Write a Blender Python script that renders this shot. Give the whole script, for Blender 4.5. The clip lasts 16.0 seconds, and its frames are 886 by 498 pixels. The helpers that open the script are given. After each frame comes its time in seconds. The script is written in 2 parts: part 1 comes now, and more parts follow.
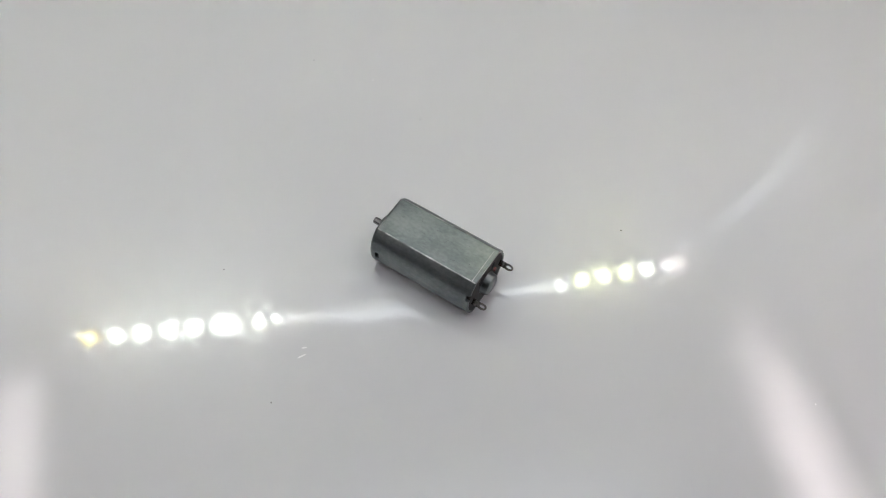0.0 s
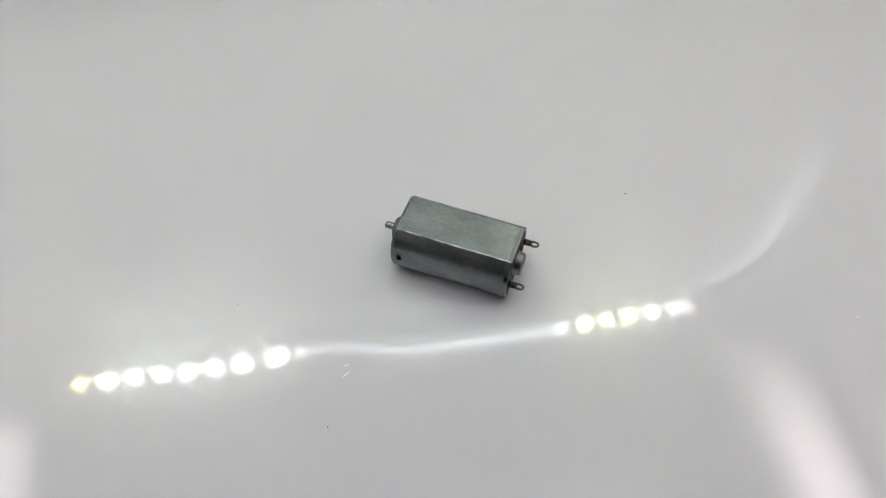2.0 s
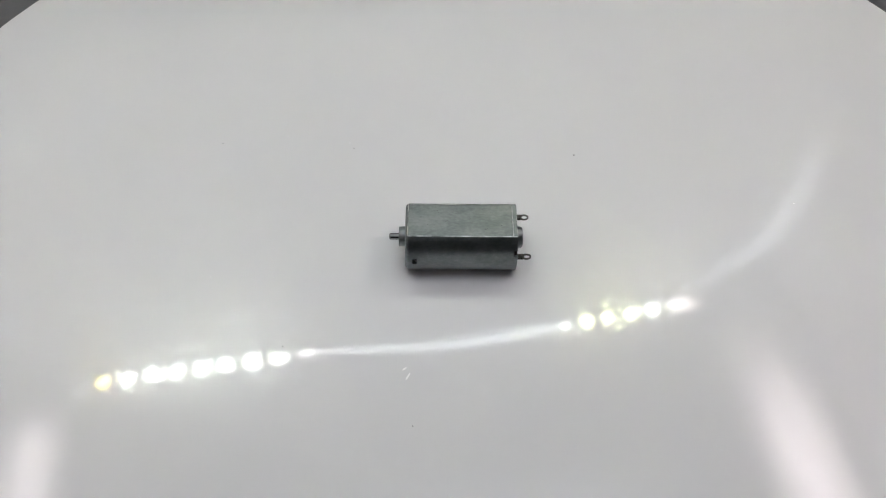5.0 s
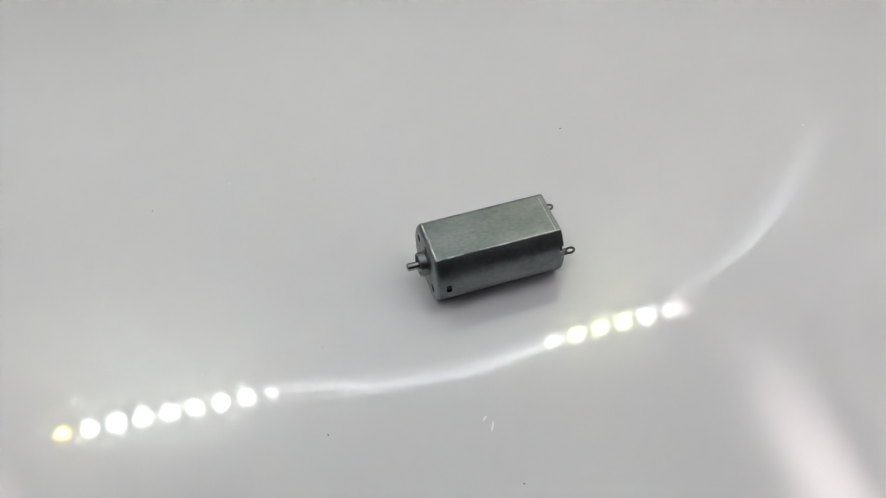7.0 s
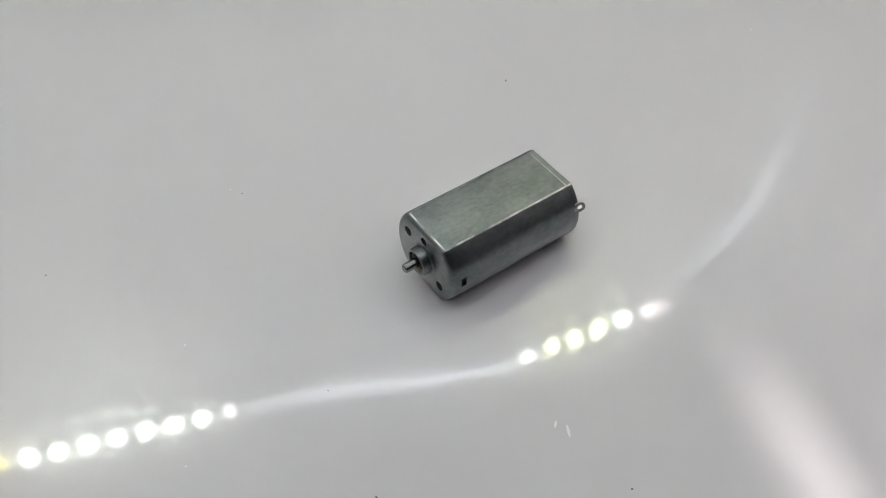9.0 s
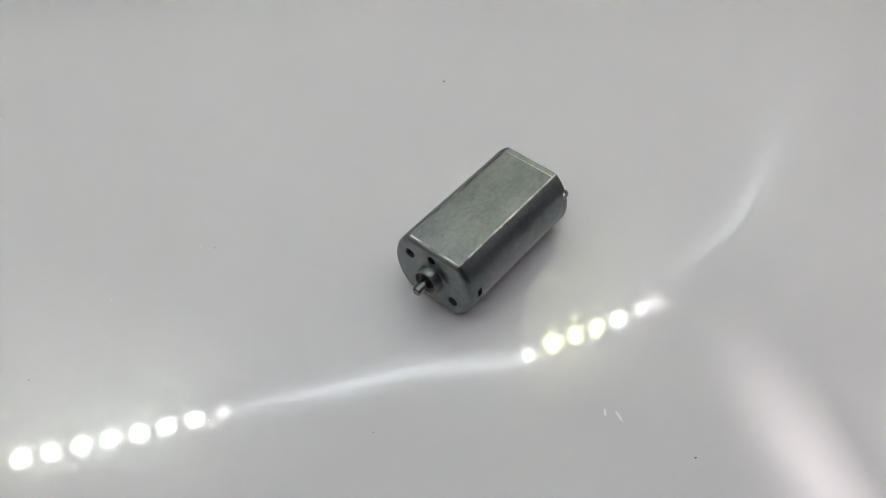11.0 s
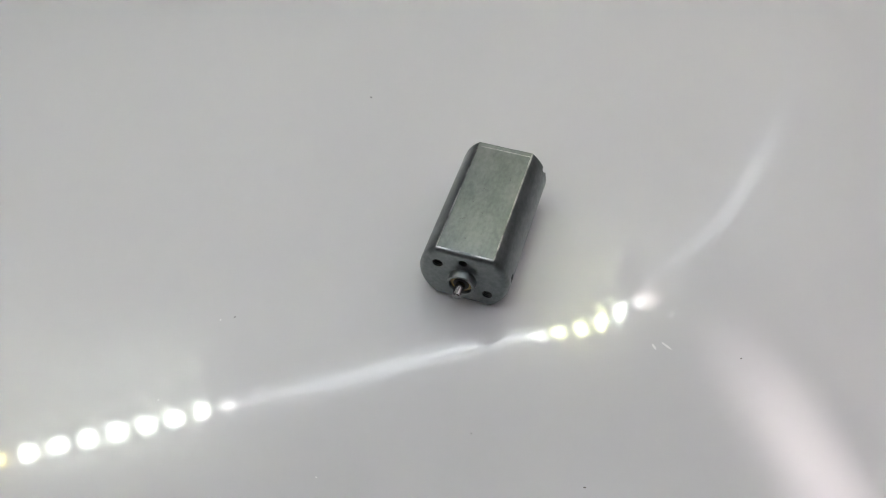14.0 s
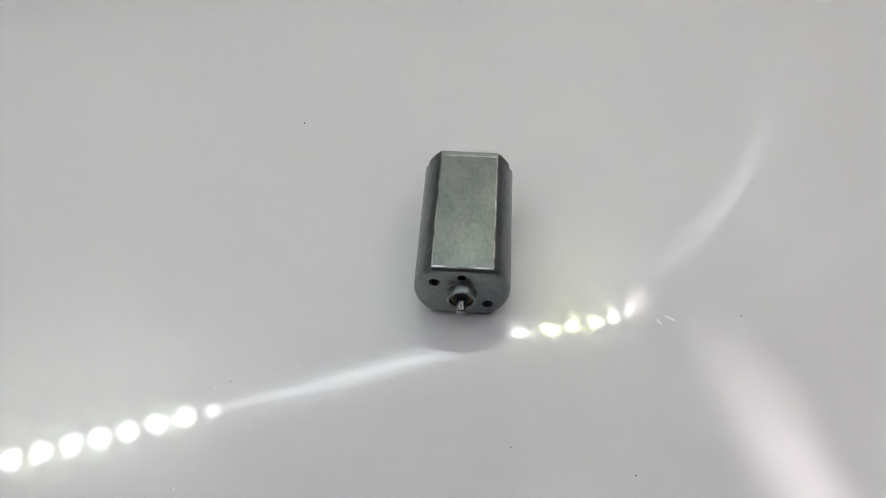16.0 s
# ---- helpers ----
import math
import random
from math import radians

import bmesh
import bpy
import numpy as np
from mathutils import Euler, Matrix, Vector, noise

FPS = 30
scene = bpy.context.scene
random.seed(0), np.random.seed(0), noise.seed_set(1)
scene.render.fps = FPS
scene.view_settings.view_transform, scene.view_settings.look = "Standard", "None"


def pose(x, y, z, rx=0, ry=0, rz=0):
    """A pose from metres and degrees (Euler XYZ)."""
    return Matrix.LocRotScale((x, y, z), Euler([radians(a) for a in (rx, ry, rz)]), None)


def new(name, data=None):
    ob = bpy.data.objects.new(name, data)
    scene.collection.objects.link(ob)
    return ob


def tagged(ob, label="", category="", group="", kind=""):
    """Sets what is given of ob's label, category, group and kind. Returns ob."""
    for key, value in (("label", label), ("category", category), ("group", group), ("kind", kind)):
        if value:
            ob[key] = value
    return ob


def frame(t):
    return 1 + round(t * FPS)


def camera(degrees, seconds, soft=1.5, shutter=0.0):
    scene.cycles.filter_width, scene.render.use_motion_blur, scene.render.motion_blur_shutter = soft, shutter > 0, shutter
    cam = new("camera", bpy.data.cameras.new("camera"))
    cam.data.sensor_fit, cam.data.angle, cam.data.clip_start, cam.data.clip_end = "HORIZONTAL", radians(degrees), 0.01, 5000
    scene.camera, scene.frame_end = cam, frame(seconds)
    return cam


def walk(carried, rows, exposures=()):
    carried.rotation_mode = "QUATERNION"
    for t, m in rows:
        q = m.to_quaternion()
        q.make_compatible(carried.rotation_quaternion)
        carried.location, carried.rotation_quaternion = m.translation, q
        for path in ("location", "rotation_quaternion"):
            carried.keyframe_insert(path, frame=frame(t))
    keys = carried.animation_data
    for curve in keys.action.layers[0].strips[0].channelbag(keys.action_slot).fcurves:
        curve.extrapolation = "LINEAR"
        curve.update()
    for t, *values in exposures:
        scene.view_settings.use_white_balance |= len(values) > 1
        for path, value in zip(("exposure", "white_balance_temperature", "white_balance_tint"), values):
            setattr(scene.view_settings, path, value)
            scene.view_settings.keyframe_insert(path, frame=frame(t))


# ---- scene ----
cam = camera(53.98, 16.0, soft=1.0)
# seconds, eye x y z, yaw, pitch, roll
PATH = (
    (0, -0.0033, -0.1515, 0.2145, 3.18, -57.02, 3.53),
    (0.5, -0.0047, -0.1522, 0.2002, 3.09, -55.30, 3.45),
    (1, -0.0059, -0.1547, 0.1934, 2.98, -53.74, 3.29),
    (1.5, -0.0058, -0.1600, 0.1900, 3.06, -52.82, 3.23),
    (2, -0.0039, -0.1684, 0.1942, 3.15, -52.10, 3.01),
    (2.5, -0.0000, -0.1756, 0.1993, 3.82, -51.62, 2.59),
    (3, 0.0040, -0.1831, 0.2039, 4.59, -51.42, 1.91),
    (3.5, 0.0074, -0.1882, 0.2071, 5.45, -51.23, 1.48),
    (4, 0.0120, -0.1897, 0.2093, 5.82, -51.21, 1.15),
    (6.5, 0.0064, -0.1759, 0.1895, 3.98, -50.76, 0.58),
    (7, 0.0001, -0.1636, 0.1749, 2.19, -50.01, 0.35),
    (7.5, -0.0015, -0.1513, 0.1573, 0.80, -49.41, 0.37),
    (8, 0.0012, -0.1436, 0.1411, -0.79, -49.10, 1.09),
    (8.5, -0.0002, -0.1441, 0.1415, -0.88, -48.98, 1.73),
    (9, -0.0004, -0.1425, 0.1418, -1.19, -49.27, 1.33),
    (11.5, 0.0092, -0.1348, 0.1436, -0.49, -50.01, 0.31),
    (12, 0.0112, -0.1342, 0.1470, -0.34, -50.11, 0.04),
    (12.5, 0.0117, -0.1324, 0.1458, -0.41, -50.26, 0.32),
    (13, 0.0129, -0.1337, 0.1486, -0.12, -50.57, 0.17),
    (13.5, 0.0120, -0.1357, 0.1512, 0.26, -50.86, -0.31),
    (14, 0.0128, -0.1347, 0.1531, 0.42, -50.98, -0.45),
    (14.5, 0.0122, -0.1345, 0.1534, 0.51, -50.71, -0.20),
    (15, 0.0125, -0.1334, 0.1556, -0.04, -50.93, -0.01),
    (15.5, 0.0151, -0.1288, 0.1554, -0.39, -51.15, 0.24),
    (16, 0.0176, -0.1235, 0.1518, -0.16, -51.48, -0.01),
)
walk(cam, [(t, pose(x, y, z, 90 + p, 0, w) @ pose(0, 0, 0, 0, 0, r)) for t, x, y, z, w, p, r in PATH],
     exposures=[(t, e + 1.76, 5790, 8.8) for t, e in ((0, 0.63), (4, 0.76), (6.5, 0.72), (9, 0.57), (13.5, 0.54), (16, 0.60))])

# ---- light ----
BOX_TURN = 16.26          # the light box stands turned on the table, degrees
CEIL = 0.3514             # height of the box's ceiling over the turntable
LED_LIGHT = 33.0
SIDE_LIGHT = 1.5
FILL_LIGHT = 0.30
world = bpy.data.worlds.new("room")
world.use_nodes = True
world.node_tree.nodes["Background"].inputs[0].default_value = (0.75, 0.85, 1.0, 1)
world.node_tree.nodes["Background"].inputs[1].default_value = 0.12
scene.world = world


# ---- materials ----
def material(name, color=(0.8, 0.8, 0.8), rough=0.5, metal=0.0, coat=0.0, coat_rough=0.03, ior=1.5):
    m = bpy.data.materials.new(name)
    m.use_nodes = True
    b = m.node_tree.nodes["Principled BSDF"]
    b.inputs["Base Color"].default_value = (*color, 1)
    b.inputs["Roughness"].default_value = rough
    b.inputs["Metallic"].default_value = metal
    b.inputs["IOR"].default_value = ior
    b.inputs["Coat Weight"].default_value = coat
    b.inputs["Coat Roughness"].default_value = coat_rough
    return m


def node(m, kind, **inputs):
    n = m.node_tree.nodes.new(kind)
    for key, value in inputs.items():
        n.inputs[key.replace("_", " ")].default_value = value
    return n


def vary(m, scale, low, high, socket="Base Color", detail=4.0, stretch=(1, 1, 1), lo=0.35, hi=0.65):
    """Noise between two values (colours or numbers) into a socket of the surface."""
    tree = m.node_tree
    b = tree.nodes["Principled BSDF"]
    coord, place = node(m, "ShaderNodeTexCoord"), node(m, "ShaderNodeMapping")
    place.inputs["Scale"].default_value = stretch
    tree.links.new(coord.outputs["Object"], place.inputs["Vector"])
    n = node(m, "ShaderNodeTexNoise", Scale=scale, Detail=detail)
    tree.links.new(place.outputs[0], n.inputs["Vector"])
    ramp = node(m, "ShaderNodeValToRGB")
    ramp.color_ramp.elements[0].position, ramp.color_ramp.elements[1].position = lo, hi
    if isinstance(low, (int, float)):
        low, high = (low,) * 3, (high,) * 3
    ramp.color_ramp.elements[0].color, ramp.color_ramp.elements[1].color = (*low, 1), (*high, 1)
    tree.links.new(n.outputs[0], ramp.inputs[0])
    tree.links.new(ramp.outputs[0], b.inputs[socket])
    return ramp


def blotch(m, wide, fine, low, high, stretch=(1, 1, 1)):
    """Soft stains and fine spangle together, between two colours."""
    tree = m.node_tree
    coord, place = node(m, "ShaderNodeTexCoord"), node(m, "ShaderNodeMapping")
    place.inputs["Scale"].default_value = stretch
    tree.links.new(coord.outputs["Object"], place.inputs["Vector"])
    a, b = node(m, "ShaderNodeTexNoise", Scale=wide, Detail=5.0, Roughness=0.6), node(m, "ShaderNodeTexNoise", Scale=fine, Detail=3.0)
    mix = node(m, "ShaderNodeMath")
    mix.operation = "MULTIPLY_ADD"
    for n in (a, b):
        tree.links.new(place.outputs[0], n.inputs["Vector"])
    tree.links.new(b.outputs[0], mix.inputs[0])
    mix.inputs[1].default_value = 0.55
    tree.links.new(a.outputs[0], mix.inputs[2])
    ramp = node(m, "ShaderNodeValToRGB")
    ramp.color_ramp.elements[0].position, ramp.color_ramp.elements[1].position = 0.58, 0.97
    ramp.color_ramp.elements[0].color, ramp.color_ramp.elements[1].color = (*low, 1), (*high, 1)
    tree.links.new(mix.outputs[0], ramp.inputs[0])
    tree.links.new(ramp.outputs[0], tree.nodes["Principled BSDF"].inputs["Base Color"])


def bump(m, scale, strength, distance, stretch=(1, 1, 1), detail=3.0, socket="Normal"):
    tree = m.node_tree
    b = tree.nodes["Principled BSDF"]
    coord, place = node(m, "ShaderNodeTexCoord"), node(m, "ShaderNodeMapping")
    place.inputs["Scale"].default_value = stretch
    tree.links.new(coord.outputs["Object"], place.inputs["Vector"])
    n = node(m, "ShaderNodeTexNoise", Scale=scale, Detail=detail)
    tree.links.new(place.outputs[0], n.inputs["Vector"])
    k = node(m, "ShaderNodeBump", Strength=strength, Distance=distance)
    tree.links.new(n.outputs[0], k.inputs["Height"])
    tree.links.new(k.outputs[0], b.inputs[socket])


def glow(name, color, strength):
    m = bpy.data.materials.new(name)
    m.use_nodes = True
    b = m.node_tree.nodes["Principled BSDF"]
    b.inputs["Base Color"].default_value = (0.8, 0.8, 0.75, 1)
    b.inputs["Emission Color"].default_value = (*color, 1)
    b.inputs["Emission Strength"].default_value = strength
    return m


GLOSS = material("white gloss plastic", (0.86, 0.86, 0.865), 0.19, coat=1.0, coat_rough=0.047)
GLOSS.node_tree.nodes["Principled BSDF"].inputs["Specular IOR Level"].default_value = 0.4
vary(GLOSS, 9.0, (0.755, 0.76, 0.77), (0.775, 0.778, 0.788), detail=2.0)
CLOTH = material("white box lining", (0.74, 0.70, 0.70), 0.75)
vary(CLOTH, 14.0, (0.83, 0.80, 0.805), (0.87, 0.84, 0.845))
bump(CLOTH, 900.0, 0.25, 0.0004)
PAPER = material("white backdrop paper", (0.84, 0.84, 0.84), 0.7)
vary(PAPER, 14.0, (0.87, 0.87, 0.87), (0.90, 0.90, 0.895))
FRONT = material("black box cloth", (0.03, 0.03, 0.032), 0.8)
vary(FRONT, 30.0, (0.025, 0.025, 0.027), (0.04, 0.04, 0.042))
GREY = material("grey felt floor", (0.16, 0.16, 0.165), 0.8)
vary(GREY, 60.0, (0.14, 0.14, 0.145), (0.18, 0.18, 0.185))
bump(GREY, 1500.0, 0.4, 0.0005)
ZINC = material("galvanised steel", (0.33, 0.345, 0.345), 0.34, 1.0)
blotch(ZINC, 170.0, 1300.0, (0.175, 0.195, 0.197), (0.268, 0.288, 0.280), stretch=(0.6, 1, 1))
vary(ZINC, 300.0, 0.33, 0.38, "Roughness", detail=6.0)
bump(ZINC, 1100.0, 0.08, 0.00006)
# edge scuffs, coloured lighter to carry the edges' highlight as well
WORN_GLINT = material("scuffed steel edge with painted glint", (0.55, 0.56, 0.55), 0.3, 1.0)
vary(WORN_GLINT, 210.0, (0.17, 0.185, 0.185), (0.64, 0.65, 0.635), detail=7.0, lo=0.42, hi=0.66)
STEEL = material("polished steel", (0.28, 0.277, 0.275), 0.2, 1.0)
vary(STEEL, 900.0, 0.12, 0.24, "Roughness")
OILED = material("oiled dark steel", (0.10, 0.10, 0.10), 0.35, 1.0)
vary(OILED, 900.0, (0.05, 0.05, 0.05), (0.14, 0.14, 0.135))
BRASS = material("oiled bronze", (0.32, 0.25, 0.13), 0.38, 1.0)
vary(BRASS, 700.0, (0.15, 0.115, 0.06), (0.26, 0.20, 0.10))
DARK = material("dark inside", (0.018, 0.018, 0.02), 0.7)
CAP = material("dark end cap plastic", (0.055, 0.052, 0.05), 0.65)
vary(CAP, 500.0, (0.04, 0.038, 0.036), (0.075, 0.07, 0.065))
RED = material("red varnish", (0.16, 0.015, 0.015), 0.4)
TIN = material("tinned brass", (0.62, 0.60, 0.54), 0.22, 1.0)
vary(TIN, 900.0, (0.20, 0.195, 0.175), (0.34, 0.33, 0.30))
ALU = material("white lamp rail", (0.70, 0.70, 0.70), 0.45)
vary(ALU, 80.0, (0.66, 0.66, 0.66), (0.73, 0.73, 0.73))
LIP = material("grey rail lip", (0.10, 0.10, 0.105), 0.5)
vary(LIP, 80.0, (0.08, 0.08, 0.085), (0.12, 0.12, 0.125))
DUST_DARK = material("dark dust", (0.16, 0.16, 0.16), 0.9)
DUST_LIGHT = material("pale dust", (0.95, 0.95, 0.95), 0.3)
WHITE_LED = glow("white diode", (1.0, 0.98, 0.78), LED_LIGHT * 0.85)
WARM_LED = glow("warm diode", (1.0, 0.76, 0.20), 15.0)
PALE_LED = glow("pale yellow diode", (1.0, 0.97, 0.46), LED_LIGHT * 0.75)
NEAR_LED = glow("white diode under the cover", (1.0, 0.98, 0.80), LED_LIGHT * 0.75)
COVER = glow("diode cover", (1.0, 0.98, 0.94), 1.7)
SOFT_LED = glow("pinkish diode", (1.0, 0.93, 0.84), 7.0)
TAIL_LED = glow("dim diode under the cover", (1.0, 0.92, 0.86), 2.5)
END_BLOOM = glow("pinkish end bloom", (1.0, 0.80, 0.70), 2.4)
HALO = glow("rail bloom band", (1.0, 0.99, 0.95), 2.4)
SIDE_GLOW = glow("side lamp diffuser", (1.0, 0.80, 0.74), SIDE_LIGHT)
LEFT_GLOW = glow("narrow side lamp diffuser", (1.0, 0.82, 0.76), SIDE_LIGHT)
# fill light from above, added for even brightness
FILL_PANEL = glow("added ceiling fill", (0.98, 0.985, 0.975), FILL_LIGHT)
# the seams have no light behind them; their brightness is emission
SEAM_GLOW = glow("seam with added glow", (1.0, 0.97, 0.94), 1.6)
SEAM_GLOW_DIM = glow("seam with dim added glow", (1.0, 0.97, 0.94), 0.5)
# the fold is no lamp: emission stands in for its bright streak
FOLD_GLOW = glow("lining fold with added glow", (1.0, 0.86, 0.82), 0.45)


def fall_off(m, strength, across=False, start=0.0, end=1.0, axis="Y", rim=0.5):
    """Emission that fades along a glowing part's length and, for a diffuser, towards its long edges."""
    tree = m.node_tree
    coord, split = node(m, "ShaderNodeTexCoord"), node(m, "ShaderNodeSeparateXYZ")
    tree.links.new(coord.outputs["Generated"], split.inputs[0])
    along = node(m, "ShaderNodeMapRange")
    along.interpolation_type = "SMOOTHSTEP"
    for key, value in (("From Min", start), ("From Max", end), ("To Min", 0.0), ("To Max", strength)):
        along.inputs[key].default_value = value
    tree.links.new(split.outputs[axis], along.inputs["Value"])
    out = along.outputs[0]
    if across:
        side = node(m, "ShaderNodeMath")
        side.operation = "PINGPONG"
        side.inputs[1].default_value = 0.5
        tree.links.new(split.outputs["X"], side.inputs[0])
        soft = node(m, "ShaderNodeMapRange")
        soft.interpolation_type = "SMOOTHSTEP"
        soft.inputs["From Min"].default_value, soft.inputs["From Max"].default_value = 0.0, rim
        tree.links.new(side.outputs[0], soft.inputs["Value"])
        both = node(m, "ShaderNodeMath")
        both.operation = "MULTIPLY"
        tree.links.new(out, both.inputs[0])
        tree.links.new(soft.outputs[0], both.inputs[1])
        out = both.outputs[0]
    tree.links.new(out, tree.nodes["Principled BSDF"].inputs["Emission Strength"])


def band_glow(m, strength):
    """Bloom put in as emission on a long band, strongest along its middle."""
    tree = m.node_tree
    coord, split, side = node(m, "ShaderNodeTexCoord"), node(m, "ShaderNodeSeparateXYZ"), node(m, "ShaderNodeMath")
    tree.links.new(coord.outputs["Generated"], split.inputs[0])
    side.operation = "PINGPONG"
    side.inputs[1].default_value = 0.5
    tree.links.new(split.outputs["Y"], side.inputs[0])
    soft = node(m, "ShaderNodeMapRange")
    soft.interpolation_type = "SMOOTHERSTEP"
    for key, value in (("From Min", 0.0), ("From Max", 0.5), ("To Min", 0.0), ("To Max", strength)):
        soft.inputs[key].default_value = value
    tree.links.new(side.outputs[0], soft.inputs["Value"])
    tree.links.new(soft.outputs[0], tree.nodes["Principled BSDF"].inputs["Emission Strength"])


def lens_glow(m, strength):
    """A diode's light, strongest in the middle of its lens."""
    tree = m.node_tree
    coord, away = node(m, "ShaderNodeTexCoord"), node(m, "ShaderNodeVectorMath")
    away.operation = "DISTANCE"
    away.inputs[1].default_value = (0.5, 0.5, 0.0)
    flat = node(m, "ShaderNodeVectorMath")
    flat.operation = "MULTIPLY"
    flat.inputs[1].default_value = (1, 1, 0)
    tree.links.new(coord.outputs["Generated"], flat.inputs[0])
    tree.links.new(flat.outputs[0], away.inputs[0])
    soft = node(m, "ShaderNodeMapRange")
    soft.interpolation_type = "SMOOTHERSTEP"
    for key, value in (("From Min", 0.5), ("From Max", 0.0), ("To Min", 0.0), ("To Max", strength ** 0.5)):
        soft.inputs[key].default_value = value
    tree.links.new(away.outputs["Value"], soft.inputs["Value"])
    peak = node(m, "ShaderNodeMath")
    peak.operation = "POWER"
    peak.inputs[1].default_value = 2.0
    tree.links.new(soft.outputs[0], peak.inputs[0])
    tree.links.new(peak.outputs[0], tree.nodes["Principled BSDF"].inputs["Emission Strength"])


for lamp_material in (WHITE_LED, NEAR_LED, WARM_LED, PALE_LED, SOFT_LED, TAIL_LED, END_BLOOM):
    lens_glow(lamp_material, lamp_material.node_tree.nodes["Principled BSDF"].inputs["Emission Strength"].default_value)
fall_off(FILL_PANEL, FILL_LIGHT, True, 1.0, 0.40, rim=0.28)
fall_off(SIDE_GLOW, SIDE_LIGHT, True, 1.0, 0.45)
fall_off(LEFT_GLOW, SIDE_LIGHT * 0.75, True, 1.0, 0.86)
fall_off(SEAM_GLOW, 0.68, False, 0.15, 0.95, "Z")
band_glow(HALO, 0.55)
fall_off(SEAM_GLOW_DIM, 0.35, False, 0.5, 0.95, "Z")
fall_off(FOLD_GLOW, 0.13, False, 0.0, 0.5)


# ---- mesh helpers ----
def part(name, bm, mat, parent=None, label="", smooth=35.0):
    """Link a bmesh as one mesh object, under a thing or on its own."""
    me = bpy.data.meshes.new(name)
    bmesh.ops.recalc_face_normals(bm, faces=bm.faces)
    bm.to_mesh(me)
    bm.free()
    me.materials.append(mat)
    if smooth:
        for f in me.polygons:
            f.use_smooth = True
        me.set_sharp_from_angle(angle=radians(smooth))
    ob = new(name, me)
    if parent:
        ob.parent = parent
    if label:
        tagged(ob, label)
    return ob


def block(bm, x0, x1, y0, y1, z0, z1, bevel=0.0):
    r = bmesh.ops.create_cube(bm, size=1, matrix=Matrix.LocRotScale(((x0 + x1) / 2, (y0 + y1) / 2, (z0 + z1) / 2), None, (x1 - x0, y1 - y0, z1 - z0)))
    if bevel:
        edges = list({e for v in r["verts"] for e in v.link_edges})
        bmesh.ops.bevel(bm, geom=edges, offset=bevel, segments=2, affect="EDGES", profile=0.5)
    return bm


def boxed(*a, bevel=0.0):
    return block(bmesh.new(), *a, bevel=bevel)


def loft(bm, loops, caps=True):
    """Skin closed loops of equal count, one after the other."""
    rings = [[bm.verts.new(p) for p in loop] for loop in loops]
    n = len(rings[0])
    for a, b in zip(rings, rings[1:]):
        for i in range(n):
            bm.faces.new((a[i], a[(i + 1) % n], b[(i + 1) % n], b[i]))
    if caps:
        bm.faces.new(rings[0][::-1])
        bm.faces.new(rings[-1])
    return bm


def turned(profile, n=40, v=0.0, w=0.0, caps=True):
    """A body of revolution round the motor's axis direction: profile of (along, radius)."""
    loops = [[(u, v + r * math.cos(a), w + r * math.sin(a)) for a in (2 * math.pi * i / n for i in range(n))] for u, r in profile]
    return loft(bmesh.new(), loops, caps)


# ---- the light box ----
BOX = Matrix.Rotation(radians(BOX_TURN), 4, "Z")
HALF, BACK, OPEN, FLOOR = 0.294, 0.205, -0.42, -0.034


def fixed(ob, kind="structure", label="", category=""):
    ob.matrix_world = BOX
    return tagged(ob, label, category, kind=kind)


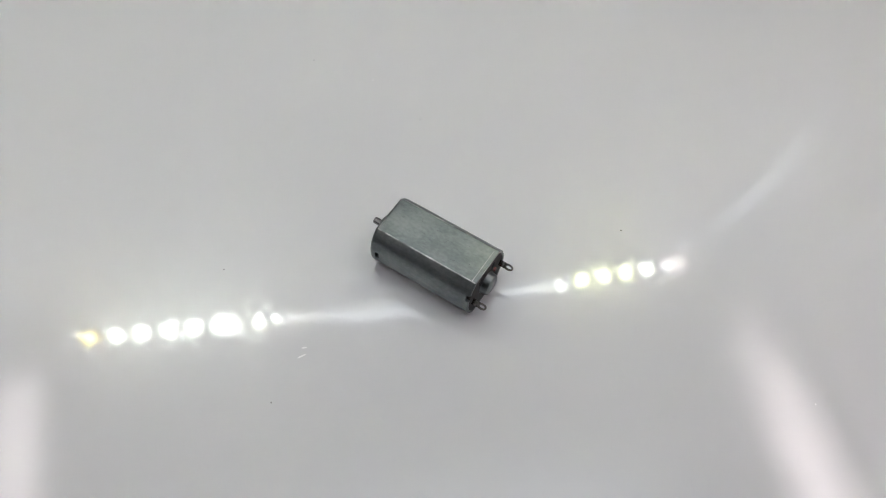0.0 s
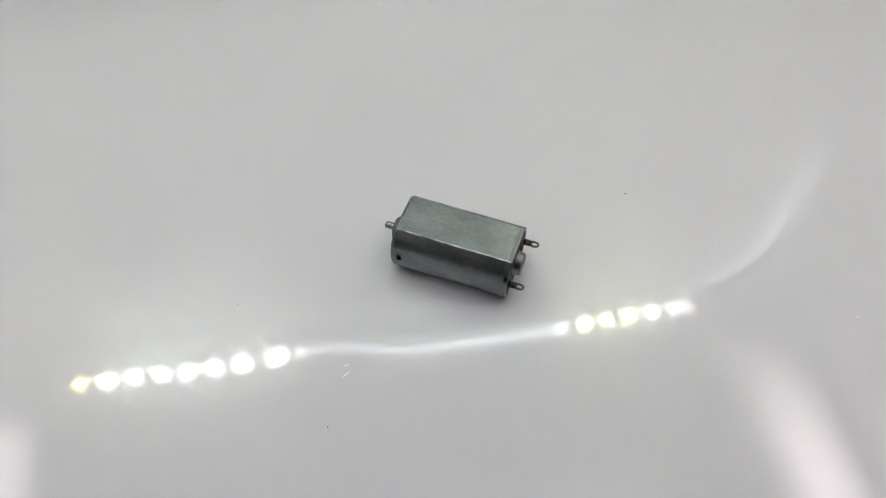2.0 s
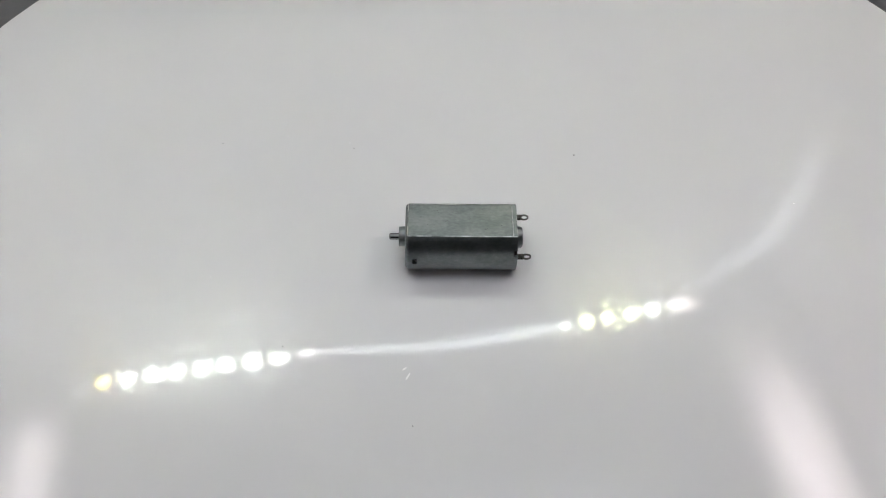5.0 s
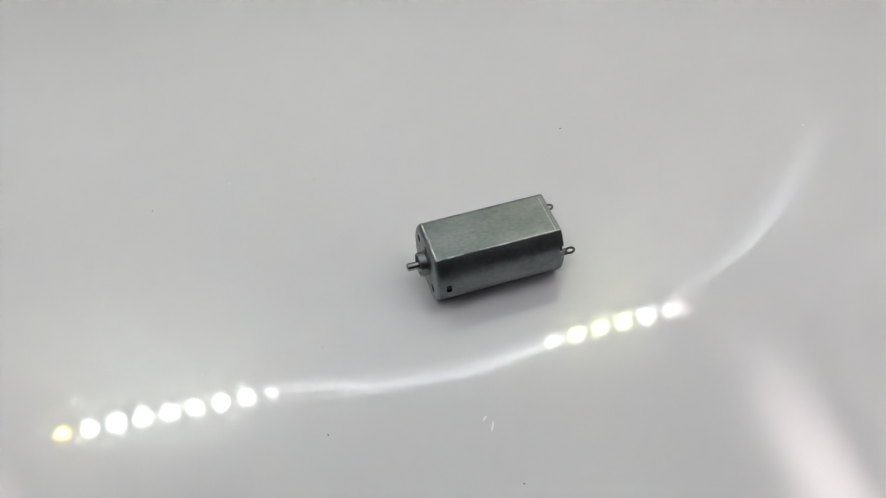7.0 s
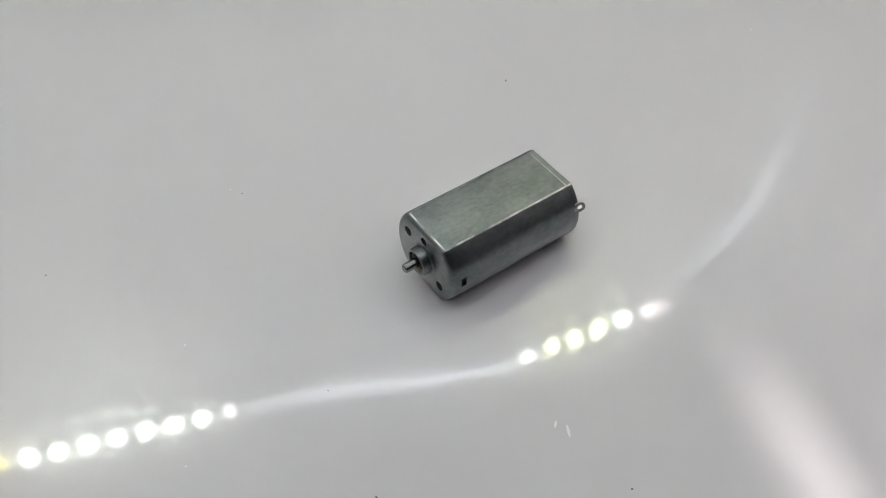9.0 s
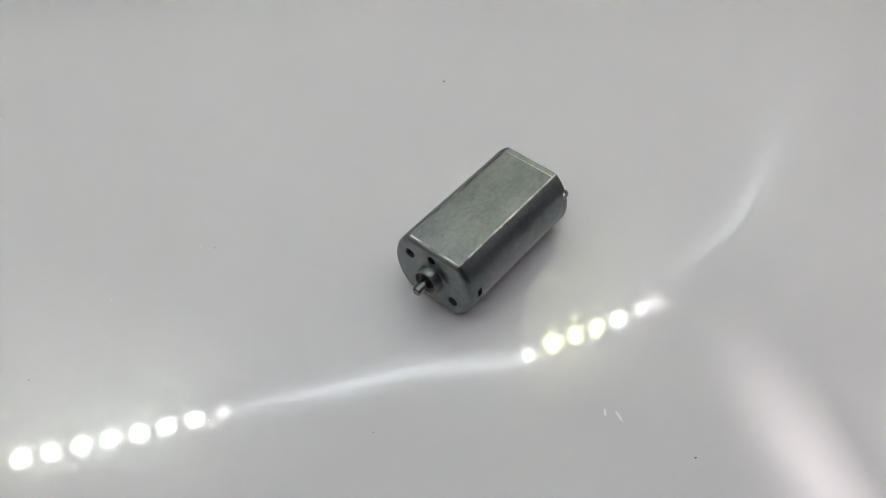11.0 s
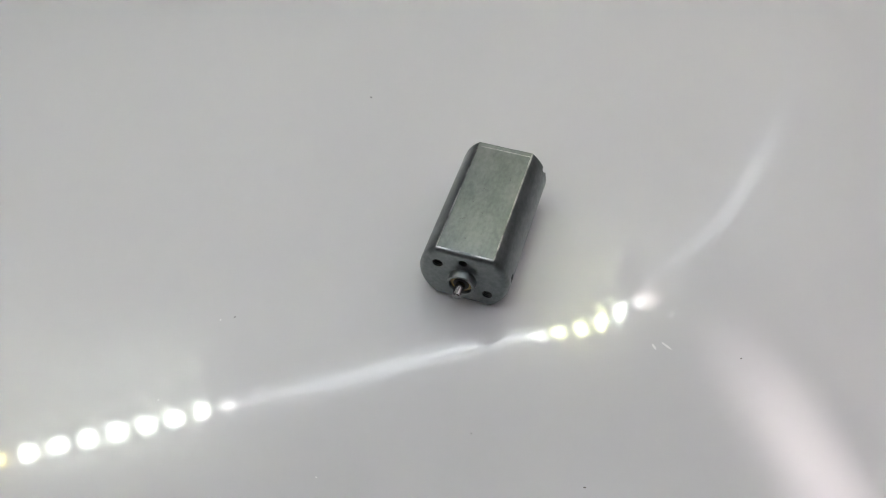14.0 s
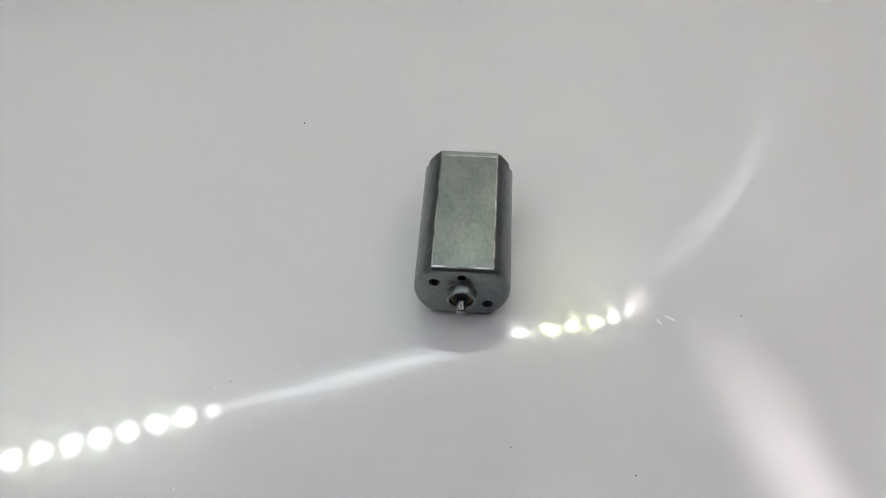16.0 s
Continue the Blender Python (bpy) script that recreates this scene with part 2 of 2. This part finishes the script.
def light_box():
    t = 0.006
    fixed(part("floor", boxed(-HALF - t, HALF + t, OPEN, BACK + t, FLOOR - t, FLOOR), GREY), label="dark grey felt floor under the turntable", category="floor")
    fixed(part("ceiling", boxed(-HALF - t, HALF + t, OPEN, BACK + t, CEIL + 0.012, CEIL + 0.018), PAPER), label="white lined ceiling of the light box", category="ceiling")
    fixed(part("wall_back", boxed(-HALF, HALF, BACK, BACK + t, FLOOR, CEIL + 0.012), PAPER), label="white lined back wall of the light box", category="wall")
    fixed(part("wall_left", boxed(-HALF - t, -HALF, OPEN, BACK + t, FLOOR, CEIL + 0.012), CLOTH), label="white lined side wall of the light box", category="wall")
    fixed(part("wall_right", boxed(HALF, HALF + t, OPEN, BACK + t, FLOOR, CEIL + 0.012), CLOTH), label="white lined side wall of the light box", category="wall")
    fixed(part("wall_front", boxed(-HALF - t, HALF + t, OPEN - t, OPEN, FLOOR - t, CEIL + 0.018), FRONT), label="black cloth front flap of the light box", category="wall")
    for name, a in (("back", (-HALF, HALF, BACK - 0.003, BACK)), ("left", (-HALF, -HALF + 0.003, OPEN, BACK - 0.003)), ("right", (HALF - 0.003, HALF, OPEN, BACK - 0.003))):
        fixed(part("baseboard_" + name, boxed(*a, FLOOR, 0.075), GREY), label="dark grey felt strip along the foot of the wall", category="baseboard")
    # the seams in the back corners, lit by their own emission, bent over under the ceiling, each of two loose strands
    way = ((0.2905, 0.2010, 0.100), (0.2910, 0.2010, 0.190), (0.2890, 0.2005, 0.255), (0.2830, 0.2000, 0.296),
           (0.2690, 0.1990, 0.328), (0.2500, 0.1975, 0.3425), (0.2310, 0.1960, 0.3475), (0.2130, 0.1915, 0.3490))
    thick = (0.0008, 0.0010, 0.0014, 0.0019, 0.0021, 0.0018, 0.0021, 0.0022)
    for side, mat in ((1, SEAM_GLOW), (-1, SEAM_GLOW_DIM)):
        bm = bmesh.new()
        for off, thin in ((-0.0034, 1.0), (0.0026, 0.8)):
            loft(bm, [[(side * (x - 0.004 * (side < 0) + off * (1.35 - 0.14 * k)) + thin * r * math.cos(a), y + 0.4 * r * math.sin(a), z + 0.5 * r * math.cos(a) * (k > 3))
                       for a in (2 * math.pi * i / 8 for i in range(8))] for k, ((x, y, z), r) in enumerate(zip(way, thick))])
        fixed(part("trim", bm, mat), label="white corner seam of the light box, its brightness put in as glow", category="trim")
    # a slack fold in the lining of the side wall, its bright streak put in as emission
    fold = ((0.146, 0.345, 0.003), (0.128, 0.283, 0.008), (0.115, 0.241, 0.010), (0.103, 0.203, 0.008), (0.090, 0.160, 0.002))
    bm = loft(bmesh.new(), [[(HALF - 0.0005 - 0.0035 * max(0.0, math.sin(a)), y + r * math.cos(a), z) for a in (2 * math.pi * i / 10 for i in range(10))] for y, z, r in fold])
    fixed(part("trim", bm, FOLD_GLOW), label="slack fold in the white side lining, its bright streak put in as glow", category="trim")


def lamp_rail():
    rail = new("lamp_rail")
    rail.matrix_world = BOX
    tagged(rail, "white LED lamp rail with round diodes on the ceiling", "lamp")
    y = 0.1775
    part("channel", boxed(-0.245, 0.245, y - 0.010, y + 0.009, CEIL + 0.002, CEIL + 0.012, bevel=0.001), ALU, rail)
    part("cover", boxed(-0.080, 0.122, y - 0.0013, y + 0.0013, CEIL - 0.001, CEIL + 0.0016, bevel=0.0008), COVER, rail, "glowing narrow diffuser cover")
    # added emissive band standing in for the bloom along the rail
    part("bloom_band", boxed(-0.238, 0.224, y - 0.016, y + 0.016, CEIL + 0.0008, CEIL + 0.0018, bevel=0.0003), HALO, rail, "added glowing band for the bloom round the diodes")
    for x0, x1 in ((-0.228, -0.112), (0.112, 0.205)):
        part("lip", boxed(x0 - 0.01, x1 + 0.006, y + 0.0092, y + 0.0112, CEIL - 0.001, CEIL + 0.0018, bevel=0.0004), LIP, rail, "dark grey lip of the rail")
        if x0 < 0:
            # added fin, lit by the left diodes to give a faint glow band
            part("glow_fin", boxed(x0 - 0.008, x1 - 0.02, y + 0.0165, y + 0.0180, CEIL - 0.011, CEIL + 0.0018, bevel=0.0004), ALU, rail, "added white fin that catches light behind the diodes")
    led = {}
    for k in list(range(0, 11)) + list(range(19, 26)):
        # number 25 is a wide soft disc for the pinkish bloom at the end
        mat = WARM_LED if k == 0 else END_BLOOM if k == 25 else NEAR_LED if k in (19, 23) else SOFT_LED if k in (8, 24) else TAIL_LED if k in (9, 10) else PALE_LED if k in (20, 21, 22) else WHITE_LED
        size = {7: 0.0088, 8: 0.0090, 9: 0.0085, 10: 0.0075, 19: 0.0062, 24: 0.0095, 25: 0.0170}.get(k, 0.0094)
        key = (mat.name, size)
        if key not in led:
            bm = bmesh.new()
            bmesh.ops.create_uvsphere(bm, u_segments=14, v_segments=8, radius=size, matrix=Matrix.Diagonal((1, 1, 0.16, 1)))
            ob = part("diode", bm, mat, rail)
            led[key] = ob.data
        else:
            ob = new("diode", led[key])
            ob.parent = rail
        ob.location = (-0.2206 + 0.01724 * (k if k < 25 else 24.5) + (0.0077 if k > 15 else 0), y, CEIL + (0.0012 if k == 25 else 0))


def side_lamp(x0, x1, y0, y1, mat):
    lamp = new("side_lamp")
    lamp.matrix_world = BOX
    tagged(lamp, "soft pinkish white diffuser lamp along the ceiling edge", "lamp", group="side lamps of the light box")
    part("housing", boxed(x0 - 0.004, x1 + 0.004, y0 - 0.004, y1 + 0.004, CEIL + 0.004, CEIL + 0.012, bevel=0.001), ALU, lamp)
    part("diffuser", boxed(x0, x1, y0, y1, CEIL - 0.002, CEIL + 0.003, bevel=0.002), mat, lamp)


light_box()
lamp_rail()
# added fill panel over the table, placed clear of the sheet's reflections
panel = new("ceiling_fill")
panel.matrix_world = BOX
tagged(panel, "flat white fill panel added under the box ceiling", "lamp")
part("diffuser", boxed(-0.225, 0.198, -0.10, 0.085, CEIL + 0.004, CEIL + 0.008, bevel=0.001), FILL_PANEL, panel)
part("tray", boxed(-0.229, 0.202, -0.104, 0.089, CEIL + 0.0085, CEIL + 0.012, bevel=0.001), ALU, panel)
side_lamp(-0.288, -0.238, -0.12, 0.170, LEFT_GLOW)
side_lamp(0.212, 0.286, -0.12, 0.168, SIDE_GLOW)

# ---- the turntable ----
RADIUS = 0.1965
turntable = tagged(new("turntable"), "round glossy white turntable disc with faint dust and scratches", "turntable")


# long swells of the thin plastic sheet: waves across, waves along, cosine and sine heights in micrometres
WAVES = (
    (0, 1, -166.8, 126.7),
    (0, 2, -7.5, 37.8),
    (0, 3, 6.3, 3.3),
    (1, -3, -18.1, 8.5),
    (1, -2, -9.0, 3.6),
    (1, -1, -231.8, -155.9),
    (1, 0, -301.1, -219.8),
    (1, 1, -61.1, -129.8),
    (1, 2, 33.4, -9.1),
    (1, 3, -25.4, -16.5),
    (2, -2, 9.2, 52.4),
    (2, -1, 46.8, 22.1),
    (2, 0, -18.6, 19.6),
    (2, 1, -11.4, -0.5),
    (2, 2, -40.8, 27.1),
    (3, -1, -22.8, -13.0),
    (3, 0, 26.2, -15.2),
    (3, 1, -22.0, -4.2),
)
# pressed bumps and dents: height in micrometres, place, spread
DENTS = (
    (134.1, 0.0348, 0.0568, 0.0100),
    (-65.4, 0.0385, 0.0670, 0.0057),
    (38.6, 0.0212, 0.0553, 0.0039),
    (116.8, 0.0274, 0.0623, 0.0105),
    (55.1, 0.0238, 0.0452, 0.0055),
    (118.8, 0.0122, 0.0586, 0.0111),
)
SPAN = 0.36


def ripple(x, y):
    """The unevenness of the plastic sheet, in metres."""
    a, b = 2 * math.pi * x / SPAN, 2 * math.pi * y / SPAN
    high = sum(c * math.cos(i * a + j * b) + s * math.sin(i * a + j * b) for i, j, c, s in WAVES)
    high += sum(h * math.exp(-((x - u) ** 2 + (y - v) ** 2) / (2 * r * r)) for h, u, v, r in DENTS)
    p = Vector((x, y, 0))
    return 1e-6 * high + 0.000008 * noise.noise(p * 45) + 0.0000025 * noise.noise(p * 90) + 0.0000005 * noise.noise(p * 260)


# the motor stands on the highest places under it
LEVEL = max(ripple(0.0027 + u, 0.023 + v) for u in (-0.015, -0.007, 0, 0.007, 0.015) for v in (-0.005, 0, 0.005)) - 0.00008


def sheet(x, y):
    """Height of the sheet's surface over the motor's foot."""
    return ripple(x, y) - LEVEL - 0.00008


def platter():
    bm = bmesh.new()
    n, rings = 300, 120
    centre = bm.verts.new((0, 0, sheet(0, 0)))
    last = None
    for k in range(1, rings + 1):
        r = (RADIUS - 0.0015) * k / rings
        ring = []
        for i in range(n):
            a = 2 * math.pi * i / n
            x, y = r * math.cos(a), r * math.sin(a)
            ring.append(bm.verts.new((x, y, sheet(x, y))))
        for i in range(n):
            j = (i + 1) % n
            if last:
                bm.faces.new((last[i], ring[i], ring[j], last[j]))
            else:
                bm.faces.new((centre, ring[i], ring[j]))
        last = ring
    for r, z in ((RADIUS - 0.0004, -0.0014), (RADIUS, -0.0024), (RADIUS, -0.0104), (RADIUS - 0.001, -0.012)):
        ring = [bm.verts.new((r * math.cos(2 * math.pi * i / n), r * math.sin(2 * math.pi * i / n), z)) for i in range(n)]
        for i in range(n):
            j = (i + 1) % n
            bm.faces.new((last[i], ring[i], ring[j], last[j]))
        last = ring
    bm.faces.new(last[::-1])
    return part("platter", bm, GLOSS, turntable, smooth=60)


platter()
part("foot", loft(bmesh.new(), [[(r * math.cos(a), r * math.sin(a), z) for a in (2 * math.pi * i / 64 for i in range(64))]
                                for r, z in ((0.10, FLOOR), (0.10, -0.014), (0.098, -0.012))]), ALU, turntable)


def flake(name, x, y, length, width, turn, mat, label, high=0.5):
    """A crumb of dust or a short scratch on the sheet: a small low faceted lens."""
    bm = bmesh.new()
    bmesh.ops.create_icosphere(bm, subdivisions=1, radius=0.5, matrix=Matrix.Diagonal((length, width, width * high, 1)))
    ob = part(name, bm, mat, turntable, label)
    ob.matrix_basis = pose(x, y, sheet(x, y), 0, 0, turn)
    return ob


for x, y, s in ((0.0376, -0.0221, 0.0005), (-0.0366, -0.0193, 0.0008), (0.0526, 0.0571, 0.0006), (0.0820, -0.0238, 0.0005), (0.0484, 0.0339, 0.0004), (0.0156, 0.0817, 0.0006)):
    flake("speck", x, y, s, s * 0.6, x * 9000, DUST_DARK, "tiny dark dust speck")
for x, y, s in ((-0.1051, 0.0028, 0.0007), (0.0768, 0.0328, 0.0005), (0.0604, -0.0276, 0.0005), (0.0392, -0.0247, 0.0005), (0.0659, 0.0089, 0.0005)):
    flake("speck", x, y, s, s * 0.7, x * 9000, DUST_LIGHT, "tiny pale dust speck", 0.2)
flake("scratch", 0.0172, 0.0667, 0.0030, 0.0006, 62, DUST_LIGHT, "short pale scratch", 0.10)
flake("scratch", 0.0182, 0.0643, 0.0018, 0.0006, 40, DUST_LIGHT, "short pale scratch", 0.10)


def dust():
    """Fine clear grains and rubs on the sheet that only glint beside the lamps' reflections."""
    rng = random.Random(7)
    points, faces = [], []
    for grain in range(9260):
        r, a = 0.125 * math.sqrt(rng.random()), rng.random() * 2 * math.pi
        x, y = r * math.cos(a), r * math.sin(a)
        if grain < 9000:
            size = rng.choice((0.00010, 0.00014, 0.00018, 0.00025))
            long, turn = size * rng.choice((1, 1, 1.5, 2)), rng.random() * math.pi
        else:                                          # long fine rubs
            size, long, turn = rng.uniform(0.00008, 0.00014), rng.uniform(0.0012, 0.0042), rng.gauss(0.6, 0.5)
        z = sheet(x, y)
        base = len(points)
        points.append((x, y, z + size * rng.uniform(0.008, 0.07)))
        for i in range(7):
            b = 2 * math.pi * i / 7
            p, q = long * math.cos(b), size * math.sin(b)
            points.append((x + p * math.cos(turn) - q * math.sin(turn), y + p * math.sin(turn) + q * math.cos(turn), z - 0.000002))
        faces += [(base, base + 1 + i, base + 1 + (i + 1) % 7) for i in range(7)]
    me = bpy.data.meshes.new("dust")
    me.from_pydata(points, [], faces)
    me.materials.append(GLOSS)
    ob = new("dust", me)
    ob.parent = turntable
    tagged(ob, "fine clear dust and rubs on the sheet", kind="stuff")


dust()

# ---- the motor ----
MM = 0.001
motor = tagged(new("electric_motor"), "small flat-sided galvanised steel DC motor lying on the white turntable", "motor")
motor_scale = Matrix.Scale(MM, 3)


def outline(inset=0.0, R=9.86, H=7.7, r=0.7, per=16):
    """The can's cross-section: a circle cut by two flats, with softened corners. Points (v, w), w from the bottom."""
    over = max(0.0, inset - 0.8 * r)
    R, H, inset = R - over, H - over, inset - over
    Ri, Hi = R - r, H - r
    a0 = math.asin(Hi / Ri)
    half = Ri * math.cos(a0)
    pts, out = [], r - inset
    for side in (0, math.pi):
        for i in range(per + 1):                       # round flank
            a = side - a0 + 2 * a0 * i / per
            pts.append((Ri * math.cos(a) + out * math.cos(a), Ri * math.sin(a) + out * math.sin(a)))
        top = math.pi / 2 + side
        for i in range(1, 6):                          # soft corner
            a = side + a0 + (top - side - a0) * i / 6
            pts.append((Ri * math.cos(side + a0) + out * math.cos(a), Ri * math.sin(side + a0) + out * math.sin(a)))
        s = 1 if side == 0 else -1
        for i in range(9):                             # flat
            pts.append((s * (half - 2 * half * i / 8), s * (Hi + out)))
        for i in range(1, 6):
            a = top + (math.pi - a0 + side - top) * i / 6
            pts.append((Ri * math.cos(math.pi - a0 + side) + out * math.cos(a), Ri * math.sin(math.pi - a0 + side) + out * math.sin(a)))
    return [(v, w + 7.7) for v, w in pts]


def loop_at(u, inset):
    return [(u, v, w) for v, w in outline(inset)]


def cut(ob, cutters):
    for c in cutters:
        m = ob.modifiers.new("cut", "BOOLEAN")
        m.operation, m.object, m.solver = "DIFFERENCE", c, "EXACT"
    bpy.context.view_layer.update()
    me = bpy.data.meshes.new_from_object(ob.evaluated_get(bpy.context.evaluated_depsgraph_get()))
    ob.modifiers.clear()
    ob.data = me
    for c in cutters:
        bpy.data.objects.remove(c)
    for f in me.polygons:
        f.use_smooth = True
    me.set_sharp_from_angle(angle=radians(28))


def shrink(bm):
    bmesh.ops.transform(bm, matrix=Matrix.Scale(MM, 4), verts=bm.verts)
    return bm


FRONT_U, REAR_U = 16.05, -16.70
loops = [loop_at(REAR_U, 0.08), loop_at(REAR_U + 0.15, -0.02), loop_at(REAR_U + 1.2, -0.03), loop_at(REAR_U + 1.45, 0.03), loop_at(REAR_U + 1.8, 0.0)]
loops += [loop_at(u, 0.0) for u in (-8, 0, 8)]
fillet = 1.25
loops += [loop_at(FRONT_U - fillet + fillet * math.sin(a), fillet * (1 - math.cos(a))) for a in (math.pi / 2 * i / 6 for i in range(7))]
can = part("can", shrink(loft(bmesh.new(), loops)), ZINC, motor, "galvanised steel can with flat top and round flanks", smooth=28)
cutters = [part("cutter", shrink(turned([(12.0, r), (17.0, r)], 20, v, w)), DARK) for v, w, r in ((-5.6, 10.9, 1.15), (5.35, 4.3, 1.15), (-0.1, 12.75, 0.92))]
cutters.append(part("cutter", shrink(loft(bmesh.new(), [[(u, v, w) for v, w in outline(0.75)] for u in (-19, -15.55)])), DARK))
cutters.append(part("cutter", shrink(boxed(12.6, 13.9, 8.2, 11, 7.0, 9.2)), DARK))
for s in (-1, 1):
    cutters.append(part("cutter", shrink(boxed(-18, -15.65, *sorted((s * 8.2, s * 11)), 10.2, 12.0)), DARK))
    cutters.append(part("cutter", shrink(boxed(-18, -15.95, *sorted((s * 8.2, s * 11)), 2.0, 3.2)), DARK))
cut(can, cutters)
can.data.materials.clear()
can.data.materials.append(ZINC)
can.data.materials.append(WORN_GLINT)
for f in can.data.polygons:
    # upper edges: scuffs together with the painted highlight
    worn_glint = 0.80 < f.normal.z < 0.985 and f.center.z > 0.0149
    f.material_index = 1 if worn_glint else 0
# what lies dark behind the openings
for v, w, r in ((-5.6, 10.9, 1.13), (5.35, 4.3, 1.13), (-0.1, 12.75, 0.90)):
    part("hole_bottom", shrink(turned([(13.2, r), (14.6, r)], 20, v, w)), DARK, motor, "dark bottom of a round hole")
for v, w in ((-5.6, 10.9), (5.35, 4.3)):
    bm = bmesh.new()
    for k in range(3):                                 # turns of the screw thread
        u = 15.75 - 0.42 * k
        loft(bm, [[(u + a, v + r * math.cos(b), w + r * math.sin(b)) for b in (2 * math.pi * i / 20 for i in range(20))]
                  for a, r in ((0.16, 1.16), (0.0, 0.98), (-0.16, 1.16))], caps=False)
    part("thread", shrink(bm), OILED, can, "oily steel screw thread in a fixing hole")
part("magnet_clip", shrink(boxed(12.5, 13.35, 8.0, 9.3, 7.3, 8.9, bevel=0.15)), DARK, motor, "dark clip in a square slot")

boss = part("boss", shrink(turned([(15.6, 3.6), (16.06, 3.5), (16.10, 3.28), (16.25, 3.1), (17.85, 3.0), (18.03, 2.86), (18.06, 2.75), (18.06, 2.5), (17.95, 2.42), (17.0, 2.4)], 44, 0, 7.7, caps=False)), ZINC, motor, "drawn steel bearing boss")
part("bearing", shrink(turned([(16.0, 2.45), (17.3, 2.4), (17.42, 2.25), (17.42, 1.35), (17.1, 1.02)], 36, 0, 7.7)), BRASS, boss, "dark bronze bearing bush")
part("washer", shrink(turned([(17.2, 1.75), (17.5, 1.7), (17.62, 1.02)], 28, 0, 7.7)), DARK, boss, "dark oily washer")
part("shaft", shrink(turned([(15.0, 1.0), (20.55, 1.0), (20.8, 0.93), (20.95, 0.72), (20.95, 0.3), (20.9, 0.1)], 28, 0, 7.7)), STEEL, motor, "polished steel shaft")

# rear end
cap = part("end_cap", shrink(loft(bmesh.new(), [[(u, v, w) for v, w in outline(i)] for u, i in ((-15.65, 0.8), (-16.4, 0.8), (-16.65, 1.05))])), CAP, motor, "dark plastic end cap")
part("rear_boss", shrink(turned([(-16.4, 3.7), (-16.8, 3.45), (-17.1, 3.3), (-18.2, 3.2), (-18.6, 3.0), (-18.85, 2.5), (-18.95, 1.4), (-18.97, 0.4)], 40, 0, 7.7)), ZINC, cap, "grey metal rear bearing cup")
part("insulator", shrink(boxed(-17.35, -16.4, -4.6, -3.5, 8.8, 9.8, bevel=0.2)), RED, cap, "dark red varnished insulator")
for v, s in ((-3.4, 1), (3.4, -1)):
    part("brush_slot", shrink(boxed(-16.77, -16.5, v - 0.6, v + 0.6, 11.0, 13.0, bevel=0.05)), DARK, cap)


def terminal(v, w, lean):
    """A tin tab with an eyelet, standing out of the end cap."""
    bm = bmesh.new()
    n, th = 28, 0.24
    outer, inner = [], []
    for i in range(n):
        a = 2 * math.pi * i / n
        q = math.cos(a)
        outer.append((-19.0 + (1.55 if q < 0 else 1.2) * q, 0.92 * math.copysign(abs(math.sin(a)) ** 0.75, math.sin(a))))
        inner.append((-19.25 + 0.82 * math.cos(a), 0.36 * math.sin(a)))
    ring = [[bm.verts.new((u, q, z)) for u, q in o] for o, z in ((outer, th), (inner, th), (inner, -th), (outer, -th))]
    for a, b in zip(ring, ring[1:] + ring[:1]):
        for i in range(n):
            bm.faces.new((a[i], a[(i + 1) % n], b[(i + 1) % n], b[i]))
    block(bm, -18.1, -15.6, -0.86, 0.86, -th * 0.95, th * 0.95, bevel=0.08)
    bmesh.ops.transform(bm, matrix=Matrix.Translation((-0.5, v, w)) @ Matrix.Rotation(radians(lean), 4, "X"), verts=bm.verts)
    return part("terminal", shrink(bm), TIN, motor, "tinned solder terminal with an eyelet")


terminal(-7.3, 8.3, -38)
terminal(6.95, 7.1, -38)
# fine scratches on the lid
for u, v, length, turn in ((4.0, 0.5, 1.2, 30), (6.5, -3.2, 2.0, 118), (-3, -1, 0.8, 75), (-12, 2, 0.7, 150), (9.5, 1.8, 0.35, 10), (1.2, -2.4, 0.4, 60), (-7.5, 3.4, 1.6, 24), (-9.0, -2.8, 0.5, 95), (11.5, -1.0, 0.9, 48)):
    bm = bmesh.new()
    bmesh.ops.create_icosphere(bm, subdivisions=1, radius=0.5, matrix=Matrix.Diagonal((length, 0.06, 0.02, 1)))
    ob = part("scratch", shrink(bm), DARK, can)
    ob.matrix_basis = pose(u * MM, v * MM, 15.4 * MM, 0, 0, turn)


# ---- what moves ----
def turn_at(t):
    return -0.0042225 * t ** 3 + 0.125425 * t ** 2 + 6.12119 * t + 153.4277


def motions():
    times = [i * 0.5 for i in range(33)]
    walk(turntable, [(t, pose(0, 0, 0, 0, 0, turn_at(t))) for t in times])
    walk(motor, [(t, pose(0, 0, 0, 0, 0, turn_at(t)) @ pose(0.0027, 0.0230, 0)) for t in times])


motions()
